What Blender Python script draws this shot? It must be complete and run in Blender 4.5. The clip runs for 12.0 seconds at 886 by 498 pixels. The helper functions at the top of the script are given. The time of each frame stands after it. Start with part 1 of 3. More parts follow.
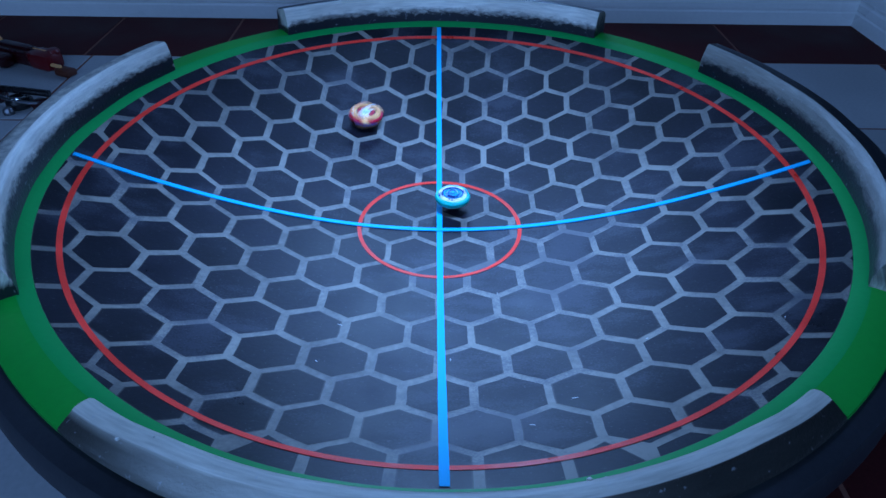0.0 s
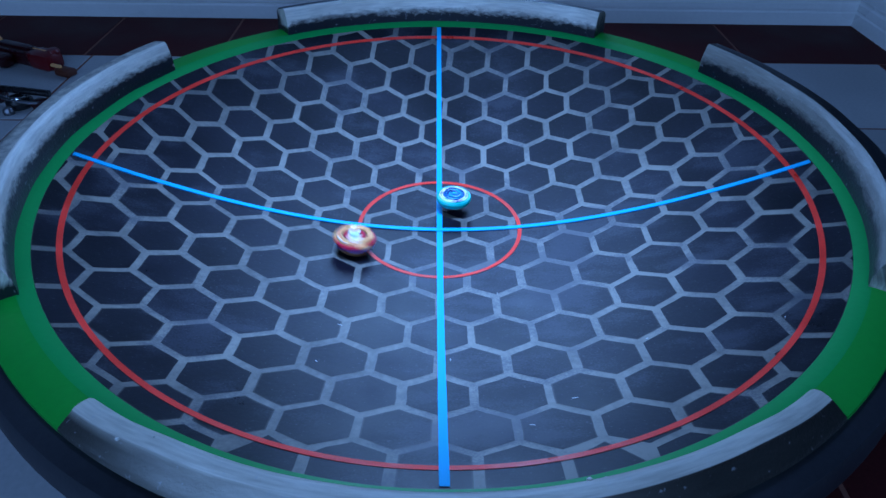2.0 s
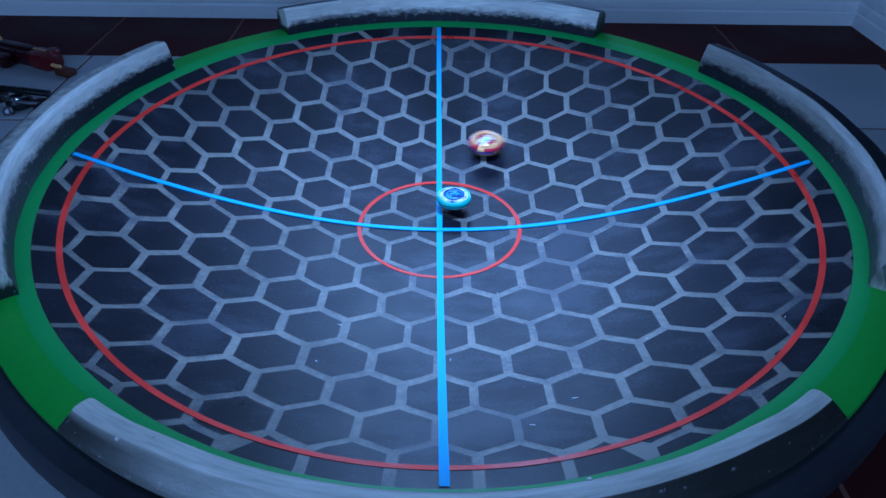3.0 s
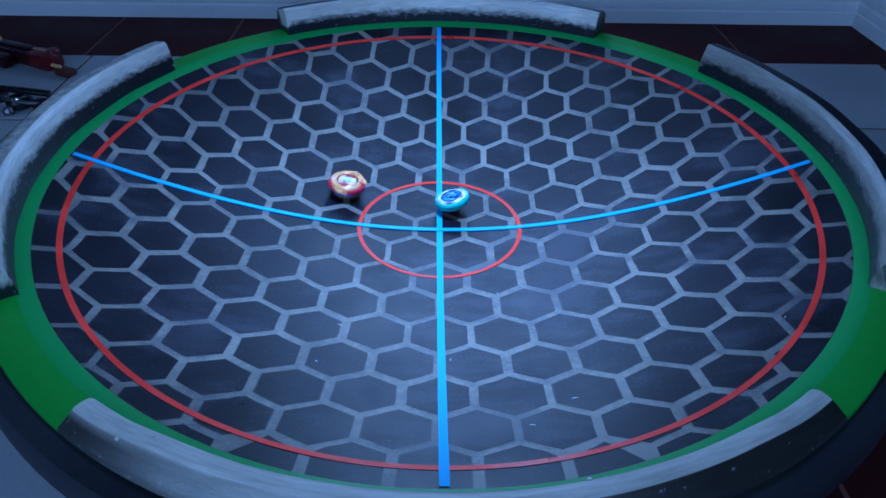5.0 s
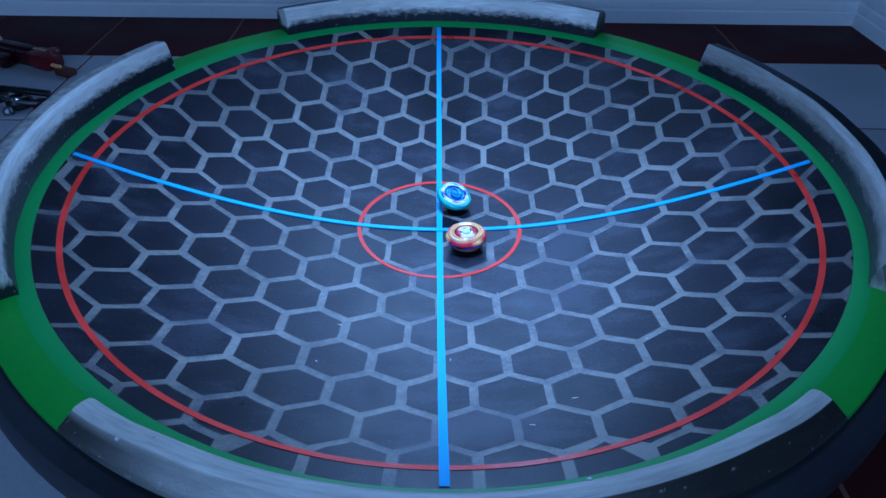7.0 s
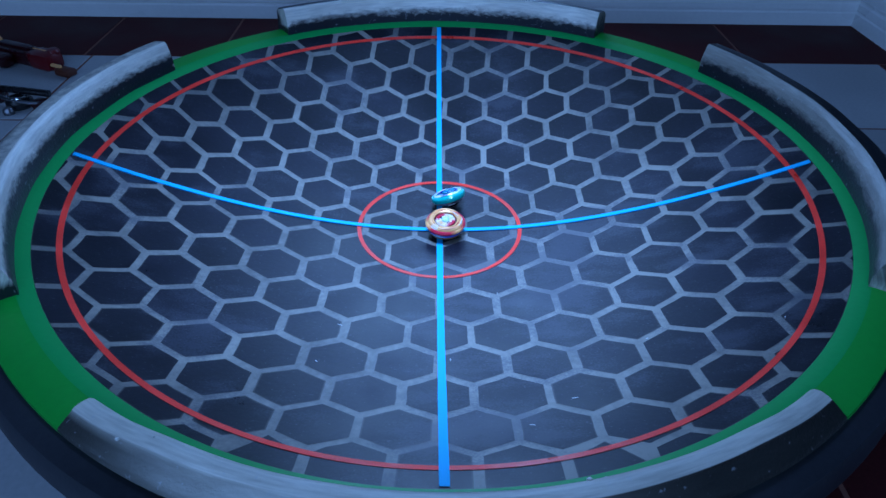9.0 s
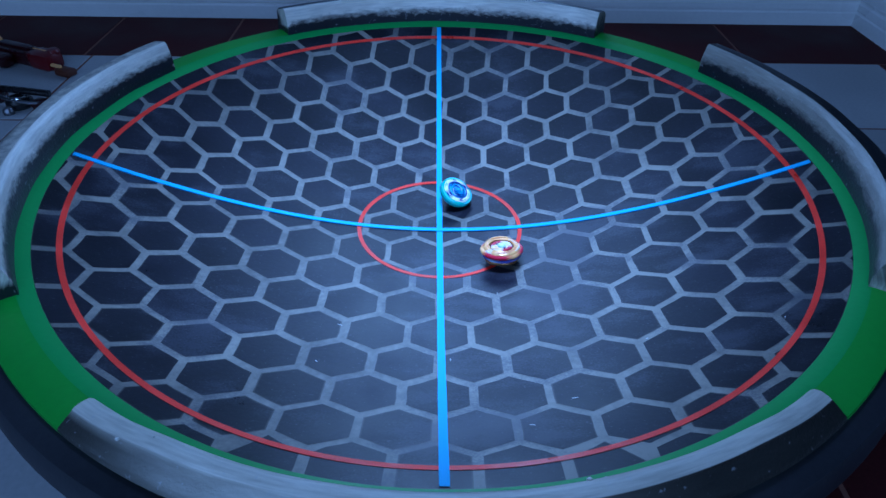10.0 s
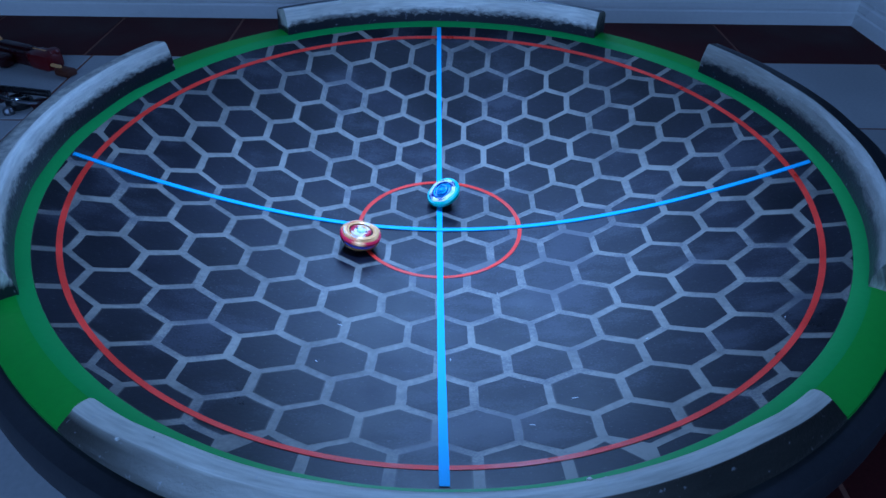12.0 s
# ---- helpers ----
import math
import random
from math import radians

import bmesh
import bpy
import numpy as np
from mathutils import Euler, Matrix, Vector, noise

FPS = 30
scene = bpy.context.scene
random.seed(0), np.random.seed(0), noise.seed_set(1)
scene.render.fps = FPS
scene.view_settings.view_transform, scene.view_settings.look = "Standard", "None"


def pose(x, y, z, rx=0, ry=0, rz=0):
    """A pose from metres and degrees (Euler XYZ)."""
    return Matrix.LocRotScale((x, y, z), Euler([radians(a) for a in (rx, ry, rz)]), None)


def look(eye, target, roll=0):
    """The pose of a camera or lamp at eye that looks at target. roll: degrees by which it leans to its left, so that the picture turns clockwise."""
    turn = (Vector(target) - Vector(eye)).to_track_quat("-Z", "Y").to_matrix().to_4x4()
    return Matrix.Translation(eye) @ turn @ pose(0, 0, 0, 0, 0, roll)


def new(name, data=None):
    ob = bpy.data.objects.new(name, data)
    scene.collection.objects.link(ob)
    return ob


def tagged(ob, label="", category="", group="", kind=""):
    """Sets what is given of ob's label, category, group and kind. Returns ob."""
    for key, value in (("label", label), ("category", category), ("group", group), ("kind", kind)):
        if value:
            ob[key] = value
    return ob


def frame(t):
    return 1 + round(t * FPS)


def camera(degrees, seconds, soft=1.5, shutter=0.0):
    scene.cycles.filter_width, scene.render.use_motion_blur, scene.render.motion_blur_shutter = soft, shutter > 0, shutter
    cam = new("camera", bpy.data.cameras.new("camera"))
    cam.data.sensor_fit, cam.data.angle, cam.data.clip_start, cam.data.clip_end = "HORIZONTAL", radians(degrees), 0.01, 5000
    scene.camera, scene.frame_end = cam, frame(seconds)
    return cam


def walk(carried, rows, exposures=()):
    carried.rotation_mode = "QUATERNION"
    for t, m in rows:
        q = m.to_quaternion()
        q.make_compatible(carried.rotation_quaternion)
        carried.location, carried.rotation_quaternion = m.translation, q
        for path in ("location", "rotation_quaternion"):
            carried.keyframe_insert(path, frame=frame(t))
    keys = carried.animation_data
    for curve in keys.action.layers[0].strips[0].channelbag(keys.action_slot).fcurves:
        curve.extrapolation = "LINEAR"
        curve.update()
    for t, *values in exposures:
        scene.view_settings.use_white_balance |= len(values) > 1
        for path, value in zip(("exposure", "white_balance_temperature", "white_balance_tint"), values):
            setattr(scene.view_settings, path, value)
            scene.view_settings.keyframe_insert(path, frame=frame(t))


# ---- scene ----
# ---- camera: it stands still over the near edge of the arena ----
R = 0.46            # inner radius of the rim
RIM = 0.138         # height of the rim over the floor
EYE = (-0.0103, -0.7228, RIM + 0.4181)
YAW, PITCH = -0.01544, 0.66222
cam = camera(67.4, 12.0, soft=1.5, shutter=0.34)
AIM = look(EYE, (EYE[0] - math.sin(YAW) * math.cos(PITCH), EYE[1] + math.cos(YAW) * math.cos(PITCH), EYE[2] - math.sin(PITCH)), 1.015)
walk(cam, [(0.0, AIM), (12.0, AIM)], exposures=[(0.0, 0.0), (12.0, 0.0)])

# ---- light: one cool lamp hung low over the arena, three added fills, dim room ----
world = bpy.data.worlds.new("room_air")
world.use_nodes = True
world.node_tree.nodes["Background"].inputs[0].default_value = (0.25, 0.4, 0.8, 1)
world.node_tree.nodes["Background"].inputs[1].default_value = 0.02
scene.world = world
COOL = (0.238, 0.512, 1.15)
lamp = bpy.data.lights.new("hanging_lamp", "SPOT")
lamp.shadow_soft_size, lamp.energy, lamp.color, lamp.spot_size, lamp.spot_blend = 0.085, 57.0, COOL, radians(84), 1.0
new("hanging_lamp", lamp).matrix_world = pose(-0.01, -0.02, 0.79)


def fill_light(name, eye, target, wide, high, watts):
    """An added soft area fill beyond the picture; no such source is known there."""
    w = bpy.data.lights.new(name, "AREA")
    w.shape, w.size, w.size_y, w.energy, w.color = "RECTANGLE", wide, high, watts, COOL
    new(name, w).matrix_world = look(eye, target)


# Added fills: left floor and lip, far skirting, and the bowl's central glow.
fill_light("rear_fill", (-1.60, -1.35, 1.05), (0.0, 0.1, 0.1), 0.8, 0.8, 14.0)
fill_light("low_rear_fill", (0.10, -2.10, 0.85), (0.10, 0.9, 0.10), 0.7, 1.2, 20.0)
fill_light("back_fill", (0.04, 0.875, 0.48), (0.04, 0.0, 0.34), 0.46, 0.46, 4.3)


# ---- materials ----
def material(name, colour, rough=0.5, metal=0.0, vary=0.25, scale=30.0, bump=0.15, spec=0.5, rough_vary=0.15, coat=0.0):
    """Paint, plastic or metal with stains at one scale and grain at another."""
    m = bpy.data.materials.new(name)
    m.use_nodes = True
    n, l = m.node_tree.nodes, m.node_tree.links
    b = n["Principled BSDF"]
    co = n.new("ShaderNodeTexCoord")
    big, fine = n.new("ShaderNodeTexNoise"), n.new("ShaderNodeTexNoise")
    big.inputs["Scale"].default_value, big.inputs["Detail"].default_value = scale * 0.25, 4
    fine.inputs["Scale"].default_value, fine.inputs["Detail"].default_value = scale * 12, 3
    l.new(co.outputs["Object"], big.inputs["Vector"]), l.new(co.outputs["Object"], fine.inputs["Vector"])
    mixed = n.new("ShaderNodeMath")
    mixed.operation = "MULTIPLY_ADD"
    l.new(fine.outputs["Fac"], mixed.inputs[0])
    mixed.inputs[1].default_value = 0.45
    l.new(big.outputs["Fac"], mixed.inputs[2])
    ramp = n.new("ShaderNodeMapRange")
    ramp.inputs["From Min"].default_value, ramp.inputs["From Max"].default_value = 0.45, 1.0
    ramp.inputs["To Min"].default_value, ramp.inputs["To Max"].default_value = 1 - vary, 1 + vary
    l.new(mixed.outputs[0], ramp.inputs["Value"])
    tint = n.new("ShaderNodeVectorMath")
    tint.operation = "SCALE"
    tint.inputs[0].default_value = colour
    l.new(ramp.outputs[0], tint.inputs["Scale"])
    l.new(tint.outputs[0], b.inputs["Base Color"])
    rr = n.new("ShaderNodeMapRange")
    rr.inputs["From Min"].default_value, rr.inputs["From Max"].default_value = 0.3, 0.7
    rr.inputs["To Min"].default_value, rr.inputs["To Max"].default_value = max(0.03, rough - rough_vary), min(1, rough + rough_vary)
    l.new(big.outputs["Fac"], rr.inputs["Value"])
    l.new(rr.outputs[0], b.inputs["Roughness"])
    b.inputs["Metallic"].default_value, b.inputs["Specular IOR Level"].default_value = metal, spec
    b.inputs["Coat Weight"].default_value = coat
    if bump:
        bp = n.new("ShaderNodeBump")
        bp.inputs["Strength"].default_value, bp.inputs["Distance"].default_value = bump, 0.001
        l.new(fine.outputs["Fac"], bp.inputs["Height"])
        l.new(bp.outputs[0], b.inputs["Normal"])
    return m


def sprayed(name, low, high, rough, centre=0.5, spread=0.12, scale=6.0, each=0.0, specks=0.0, uneven=0.07, grainy=0.55, mist=0.0, edge=0.0, spec=0.5):
    """Airbrushed paint: one colour clouded over another, a thin grey mist drifted over both, dust specks; each: how much single pieces differ; edge: how far the stencil's edge bleeds."""
    m = bpy.data.materials.new(name)
    m.use_nodes = True
    n, l = m.node_tree.nodes, m.node_tree.links
    b = n["Principled BSDF"]
    geo = n.new("ShaderNodeNewGeometry")
    cloud, grain, dust = (n.new("ShaderNodeTexNoise") for _ in range(3))
    for node, s, d in ((cloud, scale, 8), (grain, 190.0, 4), (dust, 420.0, 0)):
        node.inputs["Scale"].default_value, node.inputs["Detail"].default_value = s, d
        l.new(geo.outputs["Position"], node.inputs["Vector"])
    cloud.inputs["Roughness"].default_value = 0.74
    info = n.new("ShaderNodeObjectInfo")
    a = n.new("ShaderNodeMath")
    a.operation = "MULTIPLY_ADD"
    l.new(info.outputs["Random"], a.inputs[0])
    a.inputs[1].default_value = each
    l.new(cloud.outputs["Fac"], a.inputs[2])
    g = n.new("ShaderNodeMath")
    g.operation = "MULTIPLY_ADD"
    l.new(grain.outputs["Fac"], g.inputs[0])
    g.inputs[1].default_value = grainy
    l.new(a.outputs[0], g.inputs[2])
    r = n.new("ShaderNodeMapRange")
    mid = centre + each * 0.5 + grainy * 0.5
    r.inputs["From Min"].default_value, r.inputs["From Max"].default_value = mid - spread, mid + spread
    l.new(g.outputs[0], r.inputs["Value"])
    mix = n.new("ShaderNodeMix")
    mix.data_type = "RGBA"
    mix.inputs["A"].default_value, mix.inputs["B"].default_value = (*low, 1), (*high, 1)
    l.new(r.outputs[0], mix.inputs["Factor"])
    out = mix.outputs["Result"]
    if edge:
        soft = n.new("ShaderNodeAttribute")
        soft.attribute_name = "soft"
        bleed = n.new("ShaderNodeMath")
        bleed.operation = "MULTIPLY"
        l.new(soft.outputs["Fac"], bleed.inputs[0])
        bleed.inputs[1].default_value = edge
        fade = n.new("ShaderNodeMix")
        fade.data_type = "RGBA"
        l.new(bleed.outputs[0], fade.inputs["Factor"])
        l.new(out, fade.inputs["A"])
        fade.inputs["B"].default_value = (0.17, 0.15, 0.13, 1)
        out = fade.outputs["Result"]
    if mist:
        drift, wisp = n.new("ShaderNodeTexNoise"), n.new("ShaderNodeTexNoise")
        total = None
        for node, size, det, share in ((drift, (7.5, 7.5, 7.5), 3, 0.62), (wisp, (13.0, 36.0, 13.0), 6, 0.38)):
            place = n.new("ShaderNodeMapping")
            place.inputs["Location"].default_value = MIST_AT
            place.inputs["Scale"].default_value = size
            l.new(geo.outputs["Position"], place.inputs["Vector"])
            l.new(place.outputs[0], node.inputs["Vector"])
            node.inputs["Scale"].default_value, node.inputs["Detail"].default_value = 1.0, det
            node.inputs["Roughness"].default_value = 0.6
            m2 = n.new("ShaderNodeMath")
            m2.operation = "MULTIPLY_ADD"
            l.new(node.outputs["Fac"], m2.inputs[0])
            m2.inputs[1].default_value, m2.inputs[2].default_value = share, 0.0
            if total:
                l.new(total, m2.inputs[2])
            total = m2.outputs[0]
        spatter = n.new("ShaderNodeTexNoise")
        spatter.inputs["Scale"].default_value, spatter.inputs["Detail"].default_value = 480.0, 2
        l.new(geo.outputs["Position"], spatter.inputs["Vector"])
        m2 = n.new("ShaderNodeMath")
        m2.operation = "MULTIPLY_ADD"
        l.new(spatter.outputs["Fac"], m2.inputs[0])
        m2.inputs[1].default_value = 0.22
        l.new(total, m2.inputs[2])
        total = m2.outputs[0]
        veil = n.new("ShaderNodeMapRange")
        veil.interpolation_type = "SMOOTHSTEP"
        veil.inputs["From Min"].default_value, veil.inputs["From Max"].default_value = 0.615, 0.74
        veil.inputs["To Max"].default_value = mist
        l.new(total, veil.inputs["Value"])
        haze = n.new("ShaderNodeMix")
        haze.data_type = "RGBA"
        l.new(veil.outputs[0], haze.inputs["Factor"])
        l.new(out, haze.inputs["A"])
        haze.inputs["B"].default_value = (0.058, 0.059, 0.076, 1)
        out = haze.outputs["Result"]
    if specks:
        s = n.new("ShaderNodeMapRange")
        s.inputs["From Min"].default_value, s.inputs["From Max"].default_value = 0.76, 0.82
        s.inputs["To Max"].default_value = specks
        l.new(dust.outputs["Fac"], s.inputs["Value"])
        top = n.new("ShaderNodeMix")
        top.data_type = "RGBA"
        l.new(s.outputs[0], top.inputs["Factor"])
        l.new(out, top.inputs["A"])
        top.inputs["B"].default_value = (0.4, 0.42, 0.45, 1)
        out = top.outputs["Result"]
    l.new(out, b.inputs["Base Color"])
    rr = n.new("ShaderNodeMapRange")
    rr.inputs["From Min"].default_value, rr.inputs["From Max"].default_value = 0.3, 0.7
    rr.inputs["To Min"].default_value, rr.inputs["To Max"].default_value = rough - uneven, rough + uneven
    l.new(cloud.outputs["Fac"], rr.inputs["Value"])
    l.new(rr.outputs[0], b.inputs["Roughness"])
    b.inputs["Specular IOR Level"].default_value = spec
    bp = n.new("ShaderNodeBump")
    bp.inputs["Strength"].default_value, bp.inputs["Distance"].default_value = 0.22, 0.0006
    l.new(grain.outputs["Fac"], bp.inputs["Height"])
    l.new(bp.outputs[0], b.inputs["Normal"])
    return m


def barrier_paint():
    """Silver brushed over black foam. The mesh carries how far the silver reaches (cover) and how bright it is (coat).
    """
    m = bpy.data.materials.new("barrier_paint")
    m.use_nodes = True
    n, l = m.node_tree.nodes, m.node_tree.links
    b = n["Principled BSDF"]
    cover, coat, along = n.new("ShaderNodeAttribute"), n.new("ShaderNodeAttribute"), n.new("ShaderNodeAttribute")
    cover.attribute_name, coat.attribute_name, along.attribute_name = "cover", "coat", "brushed"
    geo = n.new("ShaderNodeNewGeometry")
    rag, fine, fleck = (n.new("ShaderNodeTexNoise") for _ in range(3))
    for node, sc, d in ((rag, 1.0, 7), (fine, 330.0, 3), (fleck, 210.0, 2)):
        node.inputs["Scale"].default_value, node.inputs["Detail"].default_value = sc, d
        l.new(geo.outputs["Position"], node.inputs["Vector"])
    stroke = n.new("ShaderNodeMapping")
    stroke.inputs["Scale"].default_value = (2.2, 0.75, 1.0)
    l.new(along.outputs["Vector"], stroke.inputs["Vector"])
    l.new(stroke.outputs[0], rag.inputs["Vector"])
    rag.inputs["Roughness"].default_value = 0.7
    streak = n.new("ShaderNodeTexNoise")
    streak.inputs["Scale"].default_value, streak.inputs["Detail"].default_value = 1.0, 6
    l.new(along.outputs["Vector"], streak.inputs["Vector"])
    k = n.new("ShaderNodeMath")
    k.operation = "MULTIPLY_ADD"
    l.new(rag.outputs["Fac"], k.inputs[0])
    k.inputs[1].default_value = 0.78
    l.new(cover.outputs["Fac"], k.inputs[2])
    r = n.new("ShaderNodeMapRange")
    r.inputs["From Min"].default_value, r.inputs["From Max"].default_value = 0.74, 1.11
    l.new(k.outputs[0], r.inputs["Value"])
    st = n.new("ShaderNodeMapRange")
    st.inputs["From Min"].default_value, st.inputs["From Max"].default_value = 0.3, 0.7
    st.inputs["To Min"].default_value, st.inputs["To Max"].default_value = 0.82, 1.12
    l.new(streak.outputs["Fac"], st.inputs["Value"])
    level = n.new("ShaderNodeMath")
    level.operation = "MULTIPLY"
    l.new(coat.outputs["Fac"], level.inputs[0]), l.new(st.outputs[0], level.inputs[1])
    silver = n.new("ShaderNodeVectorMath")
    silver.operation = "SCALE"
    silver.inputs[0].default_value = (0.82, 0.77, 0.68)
    l.new(level.outputs[0], silver.inputs["Scale"])
    mix = n.new("ShaderNodeMix")
    mix.data_type = "RGBA"
    l.new(r.outputs[0], mix.inputs["Factor"])
    mix.inputs["A"].default_value = (0.014, 0.016, 0.022, 1)
    l.new(silver.outputs[0], mix.inputs["B"])
    chip = n.new("ShaderNodeMapRange")
    chip.inputs["From Min"].default_value, chip.inputs["From Max"].default_value = 0.67, 0.76
    chip.inputs["To Max"].default_value = 0.4
    l.new(fleck.outputs["Fac"], chip.inputs["Value"])
    top = n.new("ShaderNodeMix")
    top.data_type = "RGBA"
    l.new(chip.outputs[0], top.inputs["Factor"])
    l.new(mix.outputs["Result"], top.inputs["A"])
    top.inputs["B"].default_value = (0.5, 0.52, 0.56, 1)
    l.new(top.outputs["Result"], b.inputs["Base Color"])
    b.inputs["Roughness"].default_value = 0.38
    b.inputs["Metallic"].default_value = 0.1
    bp = n.new("ShaderNodeBump")
    bp.inputs["Strength"].default_value, bp.inputs["Distance"].default_value = 0.45, 0.001
    add = n.new("ShaderNodeMath")
    l.new(fine.outputs["Fac"], add.inputs[0]), l.new(rag.outputs["Fac"], add.inputs[1])
    l.new(add.outputs[0], bp.inputs["Height"])
    l.new(bp.outputs[0], b.inputs["Normal"])
    return m


MIST_AT = (0.35, 0.20, 0.0)
SPRAY = sprayed("silver_spray", (0.030, 0.028, 0.030), (0.248, 0.223, 0.190), 0.42, centre=0.43, spread=0.17, scale=6.0, grainy=0.22, mist=0.7)
CELL = sprayed("black_cell_paint", (0.0025, 0.0022, 0.005), (0.010, 0.0095, 0.020), 0.36, centre=0.58, spread=0.26, scale=9.0, each=0.16, specks=0.08, uneven=0.10, mist=0.45, edge=0.5, spec=0.34)
RED = material("red_paint", (0.90, 0.026, 0.012), 0.4, vary=0.3, scale=60)
TAPE = material("blue_tape", (0.0, 0.42, 0.78), 0.5, vary=0.05, bump=0.05, spec=0.2)
GREEN = material("green_paint", (0.0, 0.30, 0.030), 0.42, vary=0.10, scale=14, spec=0.4)
# The rim's green made bluer: reflected blue light is put into the bevel's colour.
GREEN_SHEEN = material("green_paint_with_sheen", (0.0, 0.31, 0.066), 0.36, vary=0.08, scale=14, spec=0.3)
LIP = material("black_lip_paint", (0.021, 0.022, 0.028), 0.45, vary=0.4, scale=16, spec=0.35)
BARRIER = barrier_paint()
FLAKE = material("pale_paint_fleck", (0.62, 0.60, 0.56), 0.6, vary=0.2, scale=80)
TILE = material("grey_floor_tile", (0.42, 0.42, 0.43), 0.45, vary=0.18, scale=14)
DARK_TILE = material("dark_brown_floor_tile", (0.070, 0.013, 0.014), 0.6, vary=0.4, scale=20, spec=0.1)
GROUT = material("grout", (0.22, 0.080, 0.058), 0.9, vary=0.3, scale=60)
# Unseen walls: dark to cut bounce; the north one pale, mirrored in the bowl.
DIM = material("bounce_cut_wall_paint", (0.045, 0.050, 0.060), 0.8, vary=0.08, scale=10)
WALL = material("bounce_wall_paint", (0.55, 0.56, 0.58), 0.8, vary=0.06, scale=8)
TRIM = material("white_gloss_trim", (0.88, 0.88, 0.87), 0.35, vary=0.06, scale=10)
TEAL = material("teal_plastic", (0.0, 0.42, 0.36), 0.22, vary=0.35, bump=0, spec=0.4)
PALE = material("white_plastic", (0.80, 0.82, 0.84), 0.25, vary=0.05, coat=0.4, bump=0)
BLUE = material("clear_blue_plastic", (0.0, 0.25, 0.50), 0.35, vary=0.2, scale=120, bump=0, spec=0.2)
NAVY = material("navy_plastic", (0.004, 0.02, 0.16), 0.45, vary=0.1, bump=0, spec=0.2)
STEEL = material("dark_steel", (0.25, 0.25, 0.27), 0.35, metal=1.0, vary=0.2, scale=80)
BLACK = material("black_plastic", (0.012, 0.012, 0.014), 0.3, vary=0.2, bump=0)
GOLD = material("gold_plastic", (1.0, 0.46, 0.18), 0.27, metal=0.1, vary=0.12, scale=90, bump=0)
MAROON = material("dark_maroon_plastic", (0.10, 0.006, 0.02), 0.4, vary=0.1, bump=0, spec=0.3)
BRONZE = material("bronze_metal", (0.42, 0.19, 0.07), 0.35, metal=0.6, vary=0.2, scale=80)
PEACH = material("peach_plastic", (0.95, 0.36, 0.20), 0.3, vary=0.15, scale=120, bump=0)
CRIMSON = material("crimson_plastic", (0.62, 0.014, 0.045), 0.38, vary=0.12, bump=0, spec=0.35)
VIOLET = material("blue_violet_plastic", (0.12, 0.14, 0.65), 0.3, vary=0.1, bump=0)
SKY = material("pale_blue_plastic", (0.40, 0.62, 0.80), 0.4, vary=0.3, scale=200, bump=0, spec=0.3)
AQUA = material("aqua_plastic", (0.05, 0.62, 0.66), 0.25, vary=0.2, scale=120, bump=0, spec=0.4)
LILAC = material("pale_lilac_plastic", (0.85, 0.62, 0.50), 0.3, vary=0.15, scale=160, bump=0)
RUST = material("orange_brown_plastic", (0.10, 0.020, 0.008), 0.5, vary=0.3, scale=60)
TOYRED = material("dark_red_toy_plastic", (0.14, 0.003, 0.006), 0.35, vary=0.2, scale=60)
DARKRED = material("blackish_red_toy_plastic", (0.035, 0.003, 0.005), 0.35, vary=0.3, scale=60)
CHROME = material("chrome_metal", (0.6, 0.6, 0.62), 0.15, metal=1.0, vary=0.1)


# ---- mesh helpers ----
def part(name, bm, mat, parent=None, label="", smooth=True):
    me = bpy.data.meshes.new(name)
    bmesh.ops.recalc_face_normals(bm, faces=bm.faces)
    for f in bm.faces:
        f.smooth = smooth
    for e in bm.edges:
        if e.calc_face_angle(0.0) > radians(28):
            e.smooth = False
    bm.to_mesh(me)
    bm.free()
    me.materials.append(mat)
    ob = new(name, me)
    ob.parent = parent
    if label:
        tagged(ob, label)
    return ob


def lathe(profile, seg=64, start=0.0, sweep=360.0, lobes=None, closed=True):
    """Turns a closed outline of (radius, height) about z; lobes(angle) swells the radius."""
    bm = bmesh.new()
    full = sweep >= 360
    rings = []
    for i in range(seg if full else seg + 1):
        a = radians(start + sweep * i / seg)
        k = lobes(a) if lobes else 1.0
        rings.append([bm.verts.new((r * k * math.cos(a), r * k * math.sin(a), z)) for r, z in profile])
    count = len(rings)
    for i in range(count if full else count - 1):
        a, b = rings[i], rings[(i + 1) % count]
        for j in range(len(profile) if closed else len(profile) - 1):
            k = (j + 1) % len(profile)
            bm.faces.new((a[j], b[j], b[k], a[k]))
    if not full and closed:
        bm.faces.new(rings[0][::-1]), bm.faces.new(rings[-1])
    bmesh.ops.remove_doubles(bm, verts=bm.verts, dist=1e-6)
    return bm


def box(x0, y0, z0, x1, y1, z1, bevel=0.0):
    bm = bmesh.new()
    bmesh.ops.create_cube(bm, size=1, matrix=Matrix.Translation(((x0 + x1) / 2, (y0 + y1) / 2, (z0 + z1) / 2)) @ Matrix.Diagonal((x1 - x0, y1 - y0, z1 - z0, 1)))
    if bevel:
        bmesh.ops.bevel(bm, geom=bm.edges[:], offset=bevel, segments=2, affect="EDGES", profile=0.5)
    return bm


def thing(name, label, category, group="", kind=""):
    return tagged(new(name), label, category, group, kind)


# ---- the room: floor, walls, ceiling ----
WALL_Y, WALL_X = 0.897, 1.007


